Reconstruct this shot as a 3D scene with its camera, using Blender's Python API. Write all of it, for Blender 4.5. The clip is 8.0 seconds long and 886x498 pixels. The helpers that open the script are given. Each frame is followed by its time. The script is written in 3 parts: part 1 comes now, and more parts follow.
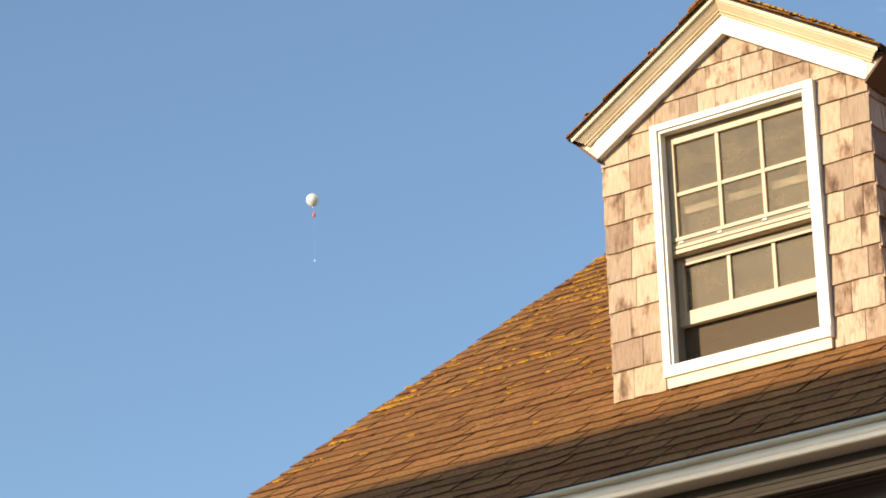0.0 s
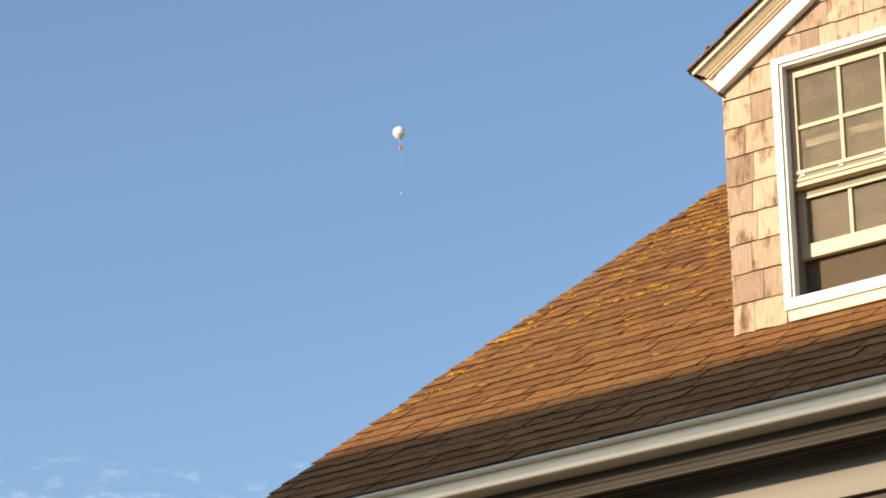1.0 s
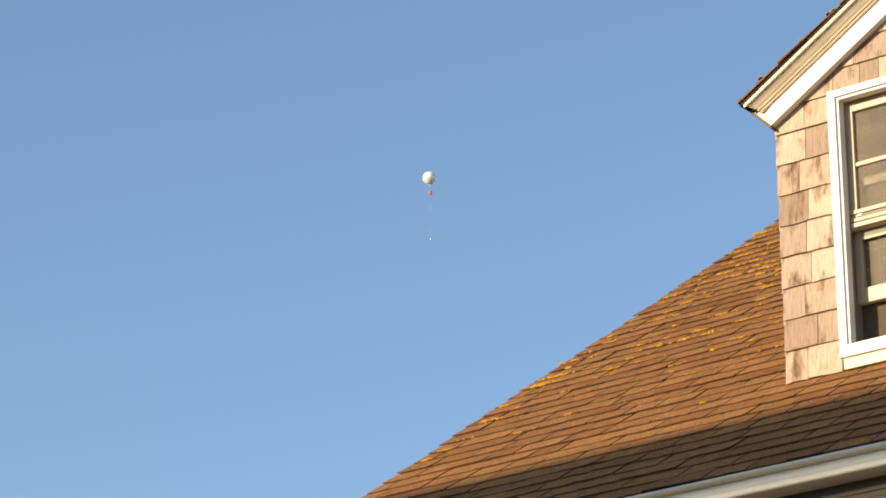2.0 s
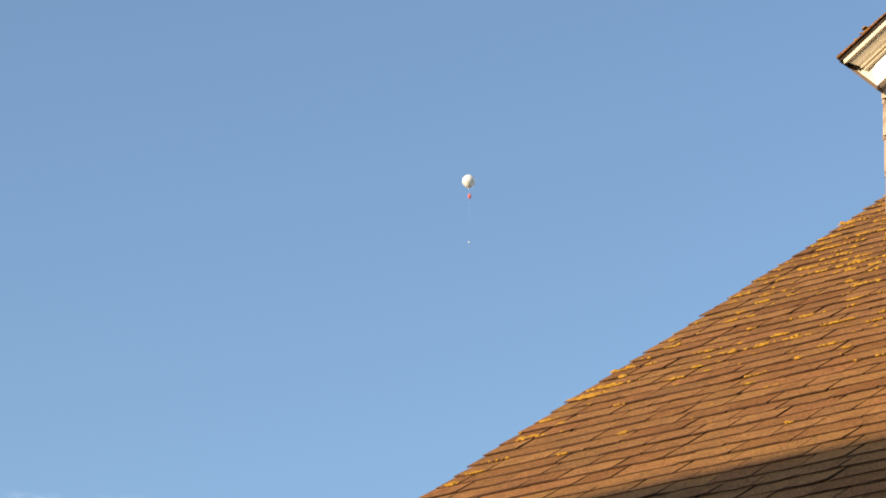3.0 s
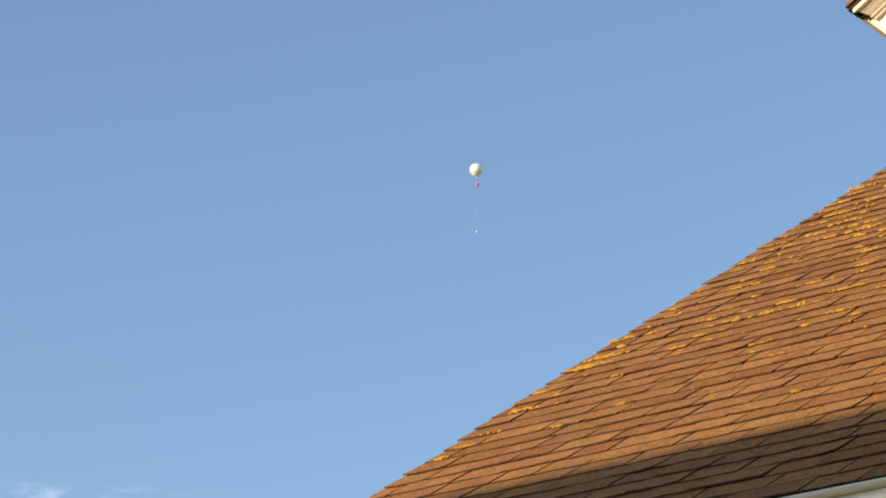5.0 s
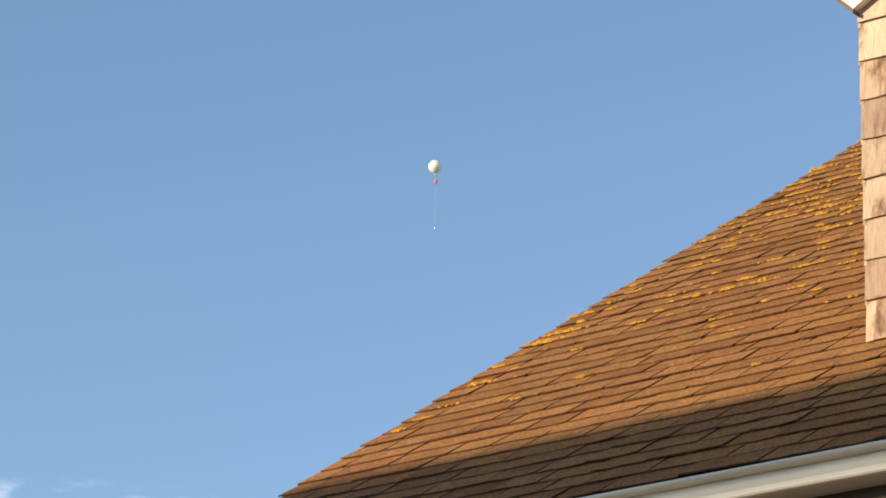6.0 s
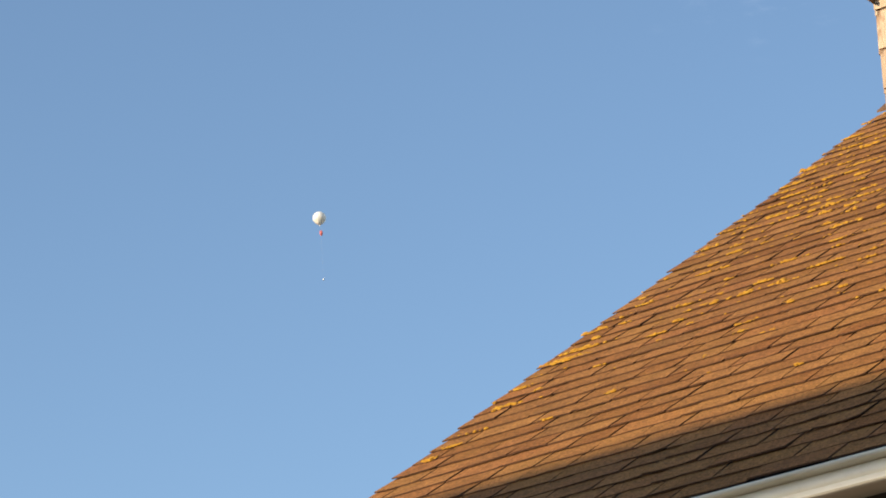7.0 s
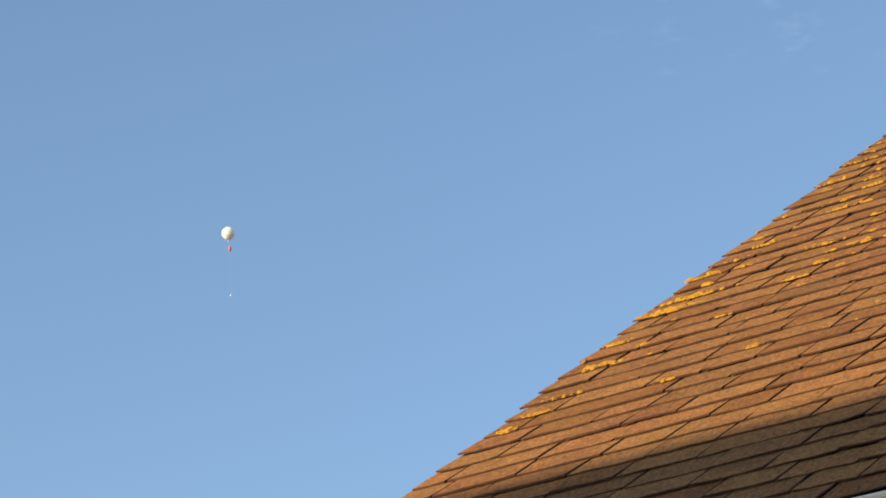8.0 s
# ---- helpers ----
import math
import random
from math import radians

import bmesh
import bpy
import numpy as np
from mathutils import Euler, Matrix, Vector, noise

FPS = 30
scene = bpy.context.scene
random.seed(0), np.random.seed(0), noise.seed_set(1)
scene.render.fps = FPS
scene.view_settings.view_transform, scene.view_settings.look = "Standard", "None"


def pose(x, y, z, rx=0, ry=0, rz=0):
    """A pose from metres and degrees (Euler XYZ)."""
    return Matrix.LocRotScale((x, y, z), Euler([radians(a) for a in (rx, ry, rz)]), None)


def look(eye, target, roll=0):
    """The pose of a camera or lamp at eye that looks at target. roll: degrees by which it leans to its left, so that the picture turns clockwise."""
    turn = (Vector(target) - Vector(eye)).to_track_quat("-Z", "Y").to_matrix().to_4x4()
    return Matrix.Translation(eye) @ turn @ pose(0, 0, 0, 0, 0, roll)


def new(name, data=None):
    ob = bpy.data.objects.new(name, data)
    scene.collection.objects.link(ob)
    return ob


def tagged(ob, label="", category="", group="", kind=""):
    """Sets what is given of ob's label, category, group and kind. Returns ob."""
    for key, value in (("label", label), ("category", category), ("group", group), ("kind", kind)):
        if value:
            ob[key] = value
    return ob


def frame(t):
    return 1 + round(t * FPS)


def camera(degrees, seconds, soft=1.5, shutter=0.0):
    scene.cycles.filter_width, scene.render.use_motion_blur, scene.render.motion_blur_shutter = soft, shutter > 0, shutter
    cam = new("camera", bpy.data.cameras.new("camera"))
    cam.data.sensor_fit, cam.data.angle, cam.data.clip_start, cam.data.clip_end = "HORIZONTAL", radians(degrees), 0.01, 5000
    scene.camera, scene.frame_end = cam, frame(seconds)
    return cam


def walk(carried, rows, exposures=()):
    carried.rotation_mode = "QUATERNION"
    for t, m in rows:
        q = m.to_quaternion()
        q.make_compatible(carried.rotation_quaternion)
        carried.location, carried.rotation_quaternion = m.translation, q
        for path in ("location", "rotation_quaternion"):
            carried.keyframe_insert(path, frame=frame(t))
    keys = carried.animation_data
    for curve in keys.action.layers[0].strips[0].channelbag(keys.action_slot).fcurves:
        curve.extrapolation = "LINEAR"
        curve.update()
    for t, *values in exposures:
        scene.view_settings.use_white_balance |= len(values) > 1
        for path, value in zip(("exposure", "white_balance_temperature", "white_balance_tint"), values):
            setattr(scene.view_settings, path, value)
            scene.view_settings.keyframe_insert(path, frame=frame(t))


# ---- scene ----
cam = camera(14.2, 8.0, soft=1.8)
walk(cam, [
    (0.0, look((7.155, -10.795, 1.620), (1.863, -3.114, 5.226), -2.11)),
    (0.5, look((7.106, -10.884, 1.579), (1.709, -3.240, 5.103), -1.50)),
    (1.0, look((7.068, -10.929, 1.597), (1.540, -3.338, 5.034), -1.37)),
    (1.5, look((6.651, -10.368, 1.841), (1.065, -2.835, 5.312), -0.43)),
    (1.7, look((6.615, -10.347, 1.841), (1.050, -2.820, 5.360), -0.62)),
    (2.8, look((5.796, -9.220, 2.293), (0.181, -1.769, 5.894), -0.06)),
    (3.0, look((5.220, -8.431, 2.659), (-0.428, -0.992, 6.229), 0.67)),
    (3.5, look((4.926, -8.024, 2.742), (-0.763, -0.594, 6.268), 0.44)),
    (4.0, look((4.904, -7.979, 2.832), (-0.796, -0.538, 6.317), 0.26)),
    (4.5, look((5.022, -8.013, 2.738), (-0.692, -0.623, 6.307), -0.53)),
    (4.7, look((4.951, -7.979, 2.800), (-0.738, -0.563, 6.356), -0.09)),
    (5.8, look((4.882, -7.851, 2.738), (-0.804, -0.427, 6.281), 1.50)),
    (6.0, look((4.853, -7.849, 2.733), (-0.726, -0.342, 6.271), 1.03)),
    (6.5, look((4.618, -7.765, 2.752), (-0.970, -0.293, 6.348), -0.50)),
    (7.0, look((4.369, -7.904, 2.753), (-0.918, -0.243, 6.408), -3.79)),
    (7.3, look((4.165, -7.956, 2.752), (-1.030, -0.239, 6.419), -3.96)),
    (7.5, look((3.990, -7.733, 2.839), (-0.948, 0.104, 6.606), -5.09)),
    (7.8, look((3.086, -6.622, 3.253), (-1.779, 1.291, 6.957), -3.27)),
    (8.0, look((2.478, -5.958, 3.519), (-2.576, 1.838, 7.219), -2.88)),
], exposures=[(0.0, 0.375), (8.0, 0.375)])

# ---- light ----
SUN_EL, SUN_AZ = radians(17), radians(24)       # azimuth: turned from straight ahead of the front towards its left
SUN_DIR = Vector((-math.sin(SUN_AZ) * math.cos(SUN_EL), -math.cos(SUN_AZ) * math.cos(SUN_EL), math.sin(SUN_EL)))
world = bpy.data.worlds.new("world")
scene.world = world
world.use_nodes = True
wn, wl = world.node_tree.nodes, world.node_tree.links
sky = wn.new("ShaderNodeTexSky")
sky.sky_type, sky.sun_disc = "NISHITA", False
sky.sun_elevation = SUN_EL
sky.sun_rotation = math.atan2(SUN_DIR.x, SUN_DIR.y)
sky.air_density, sky.dust_density, sky.ozone_density = 1.0, 0.4, 2.2
wbg = wn["Background"]
wbg.inputs["Strength"].default_value = 0.15
tc = wn.new("ShaderNodeTexCoord")
sep = wn.new("ShaderNodeSeparateXYZ")
wl.new(tc.outputs["Generated"], sep.inputs[0])
stretch = wn.new("ShaderNodeMapping")
stretch.inputs["Scale"].default_value = (85, 85, 230)
wl.new(tc.outputs["Generated"], stretch.inputs["Vector"])
puff = wn.new("ShaderNodeTexNoise")
puff.inputs["Scale"].default_value, puff.inputs["Detail"].default_value, puff.inputs["Roughness"].default_value = 1.0, 5.0, 0.55
wl.new(stretch.outputs[0], puff.inputs["Vector"])
low = wn.new("ShaderNodeMapRange")              # thin cloud rows low over the horizon
low.inputs["From Min"].default_value, low.inputs["From Max"].default_value = 0.2900, 0.2862
wl.new(sep.outputs["Z"], low.inputs["Value"])
shape = wn.new("ShaderNodeMapRange")
shape.interpolation_type = "SMOOTHSTEP"
shape.inputs["From Min"].default_value, shape.inputs["From Max"].default_value = 0.48, 0.98
wl.new(puff.outputs["Fac"], shape.inputs["Value"])
mul = wn.new("ShaderNodeMath")
mul.operation = "MULTIPLY"
wl.new(low.outputs[0], mul.inputs[0])
wl.new(shape.outputs[0], mul.inputs[1])
high = wn.new("ShaderNodeMapRange")             # faint wisps higher up, towards the ridge
high.inputs["From Min"].default_value, high.inputs["From Max"].default_value = 0.405, 0.415
wl.new(sep.outputs["Z"], high.inputs["Value"])
east = wn.new("ShaderNodeMapRange")
east.inputs["From Min"].default_value, east.inputs["From Max"].default_value = -0.47, -0.43
wl.new(sep.outputs["X"], east.inputs["Value"])
wisp = wn.new("ShaderNodeMapRange")
wisp.interpolation_type = "SMOOTHSTEP"
wisp.inputs["From Min"].default_value, wisp.inputs["From Max"].default_value, wisp.inputs["To Max"].default_value = 0.52, 0.85, 0.13
wl.new(puff.outputs["Fac"], wisp.inputs["Value"])
both, faint, total = wn.new("ShaderNodeMath"), wn.new("ShaderNodeMath"), wn.new("ShaderNodeMath")
both.operation, faint.operation, total.operation = "MULTIPLY", "MULTIPLY", "ADD"
wl.new(high.outputs[0], both.inputs[0])
wl.new(east.outputs[0], both.inputs[1])
wl.new(both.outputs[0], faint.inputs[0])
wl.new(wisp.outputs[0], faint.inputs[1])
wl.new(mul.outputs[0], total.inputs[0])
wl.new(faint.outputs[0], total.inputs[1])
cloud = wn.new("ShaderNodeMix")
cloud.data_type = "RGBA"
wl.new(total.outputs[0], cloud.inputs["Factor"])
wl.new(sky.outputs[0], cloud.inputs["A"])
cloud.inputs["B"].default_value = (4.4, 5.0, 6.0, 1)
wl.new(cloud.outputs["Result"], wbg.inputs["Color"])
sun = new("sun", bpy.data.lights.new("sun", "SUN"))
sun.data.energy, sun.data.angle, sun.data.color = 5.0, radians(0.53), (1.0, 0.82, 0.57)
sun.matrix_world = look(SUN_DIR * 60, (0, 0, 0))


# ---- materials ----
def material(name, rough=0.7, metal=0.0):
    m = bpy.data.materials.new(name)
    m.use_nodes = True
    b = m.node_tree.nodes["Principled BSDF"]
    b.inputs["Roughness"].default_value, b.inputs["Metallic"].default_value = rough, metal
    return m, m.node_tree.nodes, m.node_tree.links, b


def noise_node(n, l, scale, detail=4.0, stretch=(1, 1, 1), space="Object", rough=0.55):
    t, mp, tx = n.new("ShaderNodeTexCoord"), n.new("ShaderNodeMapping"), n.new("ShaderNodeTexNoise")
    mp.inputs["Scale"].default_value = stretch
    l.new(t.outputs[space], mp.inputs["Vector"])
    l.new(mp.outputs[0], tx.inputs["Vector"])
    tx.inputs["Scale"].default_value, tx.inputs["Detail"].default_value, tx.inputs["Roughness"].default_value = scale, detail, rough
    return tx, mp


def ramp(n, l, source, stops):
    r = n.new("ShaderNodeValToRGB")
    e = r.color_ramp.elements
    while len(e) < len(stops):
        e.new(0.5)
    for el, (p, c) in zip(e, stops):
        el.position, el.color = p, (*c, 1)
    l.new(source, r.inputs[0])
    return r


def mix(n, l, a, b, fac, mode="MIX"):
    x = n.new("ShaderNodeMix")
    x.data_type, x.blend_type = "RGBA", mode
    for key, v in (("A", a), ("B", b), ("Factor", fac)):
        if isinstance(v, (int, float)):
            x.inputs[key].default_value = v
        elif isinstance(v, tuple):
            x.inputs[key].default_value = (*v, 1)
        else:
            l.new(v, x.inputs[key])
    return x.outputs["Result"]


def bump(n, l, b, height, strength=0.3, distance=0.002):
    bp = n.new("ShaderNodeBump")
    bp.inputs["Strength"].default_value, bp.inputs["Distance"].default_value = strength, distance
    l.new(height, bp.inputs["Height"])
    l.new(bp.outputs[0], b.inputs["Normal"])


def piece_random(n, l, joined):
    if joined:
        return n.new("ShaderNodeNewGeometry").outputs["Random Per Island"]
    return n.new("ShaderNodeObjectInfo").outputs["Random"]


def spread(n, l, mp, rnd):
    """Moves the grain by a random step for each piece."""
    s = n.new("ShaderNodeMath")
    s.operation = "MULTIPLY"
    s.inputs[1].default_value = 37.0
    l.new(rnd, s.inputs[0])
    l.new(s.outputs[0], mp.inputs["Location"])


def roof_shingle_material(joined):
    m, n, l, b = material("brown_roof_shingle" + ("_far" if joined else ""), 0.9)
    rnd = piece_random(n, l, joined)
    tone = ramp(n, l, rnd, [(0.0, (0.226, 0.095, 0.031)), (0.3, (0.256, 0.119, 0.041)), (0.62, (0.306, 0.147, 0.051)), (0.85, (0.286, 0.123, 0.045)), (1.0, (0.234, 0.114, 0.040))])
    grain, gm = noise_node(n, l, 120, 6, (1.0, 0.45, 1.0), rough=0.7)
    spread(n, l, gm, rnd)
    patch, pm = noise_node(n, l, 9, 4, (1, 0.6, 1))
    spread(n, l, pm, rnd)
    c = mix(n, l, tone.outputs[0], ramp(n, l, grain.outputs["Fac"], [(0.36, (0.42, 0.40, 0.38)), (0.64, (1.50, 1.48, 1.46))]).outputs[0], 0.85, "MULTIPLY")
    c = mix(n, l, c, ramp(n, l, patch.outputs["Fac"], [(0.35, (0.86, 0.85, 0.83)), (0.65, (1.14, 1.13, 1.08))]).outputs[0], 0.8, "MULTIPLY")
    pos, film = n.new("ShaderNodeNewGeometry"), n.new("ShaderNodeTexNoise")
    film.inputs["Scale"].default_value, film.inputs["Detail"].default_value, film.inputs["Roughness"].default_value = 2.6, 8.0, 0.7
    l.new(pos.outputs["Position"], film.inputs["Vector"])
    amount = ramp(n, l, film.outputs["Fac"], [(0.46, (0.0, 0.0, 0.0)), (0.72, (0.34, 0.34, 0.34))])
    c = mix(n, l, c, (0.30, 0.165, 0.037), amount.outputs[0])
    speck, sm = noise_node(n, l, 230, 2, (1, 1, 1), rough=0.5)
    c = mix(n, l, c, ramp(n, l, speck.outputs["Fac"], [(0.32, (0.45, 0.42, 0.40)), (0.5, (1.0, 1.0, 1.0)), (0.68, (1.35, 1.3, 1.2))]).outputs[0], 0.7, "MULTIPLY")
    l.new(c, b.inputs["Base Color"])
    b.inputs["Specular IOR Level"].default_value = 0.15
    bump(n, l, b, grain.outputs["Fac"], 0.7, 0.004)
    return m


def cedar_material():
    m, n, l, b = material("weathered_cedar", 0.8)
    rnd = piece_random(n, l, False)
    tone = ramp(n, l, rnd, [(0.0, (0.300, 0.208, 0.142)), (0.3, (0.430, 0.318, 0.228)), (0.6, (0.550, 0.430, 0.312)), (0.85, (0.505, 0.378, 0.260)), (1.0, (0.335, 0.228, 0.158))])
    grain, gm = noise_node(n, l, 105, 5, (1.6, 1.6, 0.10), rough=0.65)
    spread(n, l, gm, rnd)
    stain, sm = noise_node(n, l, 6.5, 6, (2.0, 2.0, 0.8), rough=0.66)
    spread(n, l, sm, rnd)
    c = mix(n, l, tone.outputs[0], ramp(n, l, grain.outputs["Fac"], [(0.34, (0.66, 0.58, 0.50)), (0.58, (1.12, 1.12, 1.12))]).outputs[0], 0.65, "MULTIPLY")
    c = mix(n, l, c, ramp(n, l, stain.outputs["Fac"], [(0.32, (0.16, 0.090, 0.055)), (0.39, (0.56, 0.43, 0.34)), (0.48, (1.06, 1.05, 1.03))]).outputs[0], 0.85, "MULTIPLY")
    l.new(c, b.inputs["Base Color"])
    bump(n, l, b, grain.outputs["Fac"], 0.45, 0.002)
    return m


def paint_material(name, colour, rough=0.45, wear=0.12):
    m, n, l, b = material(name, rough)
    fine, _ = noise_node(n, l, 40, 4, (1, 1, 1))
    broad, _ = noise_node(n, l, 3.5, 4, (1, 1, 1))
    c = mix(n, l, colour, ramp(n, l, broad.outputs["Fac"], [(0.3, (0.84, 0.80, 0.72)), (0.6, (1.0, 1.0, 1.0))]).outputs[0], wear * 4, "MULTIPLY")
    c = mix(n, l, c, ramp(n, l, fine.outputs["Fac"], [(0.25, (0.75, 0.68, 0.58)), (0.42, (1.0, 1.0, 1.0))]).outputs[0], wear * 2, "MULTIPLY")
    l.new(c, b.inputs["Base Color"])
    bump(n, l, b, fine.outputs["Fac"], 0.12, 0.001)
    return m


def plain_material(name, dark, light, scale, rough=0.9):
    m, n, l, b = material(name, rough)
    a, _ = noise_node(n, l, scale, 6)
    l.new(ramp(n, l, a.outputs["Fac"], [(0.3, dark), (0.7, light)]).outputs[0], b.inputs["Base Color"])
    bump(n, l, b, a.outputs["Fac"], 0.3, 0.01)
    return m


M_ROOF, M_ROOF_FAR = roof_shingle_material(False), roof_shingle_material(True)
M_CEDAR = cedar_material()
M_WHITE = paint_material("white_trim_paint", (0.80, 0.77, 0.70))
M_CREAM = paint_material("cream_sash_paint", (0.56, 0.43, 0.26))
# crown is white; the cream tint paints in warm light on its left slope
M_CROWN = paint_material("light_tinted_crown", (0.74, 0.61, 0.42), 0.5, 0.2)
M_APRON = paint_material("stained_apron_paint", (0.78, 0.68, 0.50), 0.5, 0.28)
# dull rail-recess tone, doubling as the shade under the meeting rail
M_STRIP = paint_material("dim_band_paint", (0.25, 0.205, 0.14), 0.6)
M_GUTTER = paint_material("gutter_enamel", (0.80, 0.72, 0.57), 0.35, 0.1)
# frieze beige, darkened to carry the soft shade under the eave
M_FRIEZE = paint_material("shaded_beige_frieze", (0.19, 0.162, 0.122), 0.55)
# dark soffit and fascia paint, with shade under the eave put into it
M_SOFFIT = paint_material("shaded_soffit_paint", (0.115, 0.098, 0.080), 0.95, 0.2)
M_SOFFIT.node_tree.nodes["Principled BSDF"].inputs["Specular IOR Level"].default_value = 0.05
# shingle edges coloured dark to paint in shadow lines at butts and joints
M_EDGE = plain_material("shadow_dark_edge", (0.058, 0.025, 0.012), (0.11, 0.048, 0.022), 60)
M_DECK = plain_material("roof_deck_felt", (0.025, 0.016, 0.010), (0.050, 0.032, 0.020), 20)
M_SHEATH = plain_material("wall_sheathing", (0.05, 0.035, 0.025), (0.09, 0.065, 0.045), 15)
# dark brown for the shaded underside of the dormer's eaves
M_EAVE_SHADE = paint_material("eave_underside_shade", (0.13, 0.074, 0.040), 0.7)
M_RECESS = paint_material("dull_recess_paint", (0.115, 0.092, 0.066), 0.7)
M_JAMB = paint_material("jamb_paint", (0.24, 0.20, 0.15))
M_ROOM = plain_material("room_boards", (0.34, 0.25, 0.15), (0.42, 0.31, 0.19), 3)
M_GROUND = plain_material("dry_grass_ground", (0.040, 0.036, 0.028), (0.085, 0.074, 0.056), 0.7)
M_WOODS = plain_material("unseen_foliage", (0.03, 0.04, 0.015), (0.09, 0.10, 0.04), 0.8)
M_CAP = plain_material("grey_brown_ridge_cap", (0.10, 0.052, 0.026), (0.20, 0.105, 0.050), 26)
# siding coloured dark to hold the wall's shade below the eave
M_SIDING = plain_material("shade_dark_siding", (0.07, 0.05, 0.045), (0.11, 0.085, 0.07), 5)
M_SHADE_FRAME = plain_material("shade_frame_timber", (0.28, 0.25, 0.21), (0.36, 0.32, 0.27), 2)
M_LICHEN, ln, ll, lb = material("orange_lichen", 0.95)
la, _ = noise_node(ln, ll, 60, 4)
ll.new(ramp(ln, ll, la.outputs["Fac"], [(0.3, (0.32, 0.145, 0.012)), (0.55, (0.47, 0.235, 0.016)), (0.75, (0.44, 0.28, 0.04))]).outputs[0], lb.inputs["Base Color"])
bump(ln, ll, lb, la.outputs["Fac"], 0.6, 0.004)
M_GLASS, gn, gl, gb = material("window_glass", 0.03)
g_clear, g_shine, g_mix, g_fr = gn.new("ShaderNodeBsdfTransparent"), gn.new("ShaderNodeBsdfGlossy"), gn.new("ShaderNodeMixShader"), gn.new("ShaderNodeFresnel")
g_shine.inputs["Roughness"].default_value = 0.02
g_clear.inputs["Color"].default_value = (0.90, 0.90, 0.86, 1)
g_fr.inputs["IOR"].default_value = 1.45
gl.new(g_fr.outputs[0], g_mix.inputs[0])
gl.new(g_clear.outputs[0], g_mix.inputs[1])
gl.new(g_shine.outputs[0], g_mix.inputs[2])
# brown dust layer; its mottling also paints cloud reflections into the panes
g_dust_gleam, g_mottle_mix, g_mottle = gn.new("ShaderNodeBsdfDiffuse"), gn.new("ShaderNodeMixShader"), gn.new("ShaderNodeMapRange")
g_dust_gleam.inputs["Color"].default_value = (0.235, 0.190, 0.130, 1)
g_noise, _ = noise_node(gn, gl, 6, 6, (1.0, 1.0, 1.7), rough=0.72)
g_mottle.inputs["To Min"].default_value, g_mottle.inputs["To Max"].default_value = -0.15, 1.2
gl.new(g_noise.outputs["Fac"], g_mottle.inputs["Value"])
gl.new(g_mottle.outputs[0], g_mottle_mix.inputs[0])
gl.new(g_mix.outputs[0], g_mottle_mix.inputs[1])
gl.new(g_dust_gleam.outputs[0], g_mottle_mix.inputs[2])
gl.new(g_mottle_mix.outputs[0], gn["Material Output"].inputs["Surface"])
M_SCREEN, sn, sl, sb = material("insect_screen_mesh", 0.8)
sb.inputs["Base Color"].default_value = (0.15, 0.105, 0.06, 1)
s_clear, s_mix = sn.new("ShaderNodeBsdfTransparent"), sn.new("ShaderNodeMixShader")
s_noise, _ = noise_node(sn, sl, 7, 3)
s_map = sn.new("ShaderNodeMapRange")
s_map.inputs["To Min"].default_value, s_map.inputs["To Max"].default_value = 0.52, 0.66
sl.new(s_noise.outputs["Fac"], s_map.inputs["Value"])
sl.new(s_map.outputs[0], s_mix.inputs[0])
sl.new(s_clear.outputs[0], s_mix.inputs[1])
sl.new(sb.outputs[0], s_mix.inputs[2])
sl.new(s_mix.outputs[0], sn["Material Output"].inputs["Surface"])
# brown of the dormer's eave soffit, with its shade put into the colour
M_EAVE = paint_material("brown_shaded_eave", (0.36, 0.25, 0.15), 0.6, 0.2)
M_LATEX, xn, xl, xb = material("white_latex", 0.4)
xa, _ = noise_node(xn, xl, 1.2, 2)
xl.new(ramp(xn, xl, xa.outputs["Fac"], [(0.3, (0.90, 0.88, 0.83)), (0.7, (0.94, 0.93, 0.89))]).outputs[0], xb.inputs["Base Color"])
x_thin, x_mix = xn.new("ShaderNodeBsdfTranslucent"), xn.new("ShaderNodeMixShader")
x_thin.inputs["Color"].default_value = (0.96, 0.92, 0.84, 1)
x_mix.inputs[0].default_value = 0.22
xl.new(xb.outputs[0], x_mix.inputs[1])
xl.new(x_thin.outputs[0], x_mix.inputs[2])
xl.new(x_mix.outputs[0], xn["Material Output"].inputs["Surface"])
M_RED = plain_material("red_nylon", (0.58, 0.13, 0.12), (0.68, 0.20, 0.19), 3)
M_FOAM = plain_material("white_foam", (0.75, 0.75, 0.74), (0.82, 0.82, 0.80), 4)


# ---- building helpers ----
def part(name, bm, mat, parent=None, label=""):
    me = bpy.data.meshes.new(name)
    bmesh.ops.recalc_face_normals(bm, faces=bm.faces)
    bm.to_mesh(me)
    bm.free()
    me.materials.append(mat)
    ob = new(name, me)
    ob.parent = parent
    return tagged(ob, label)


def empty(name, place, label, category, kind=""):
    ob = new(name)
    ob.location = place
    return tagged(ob, label, category, kind=kind)


def under(ob, parent):
    """Hangs ob, built in world places, under a thing that stands elsewhere."""
    ob.parent = parent
    ob.matrix_parent_inverse = Matrix.Translation(-parent.location)
    return ob


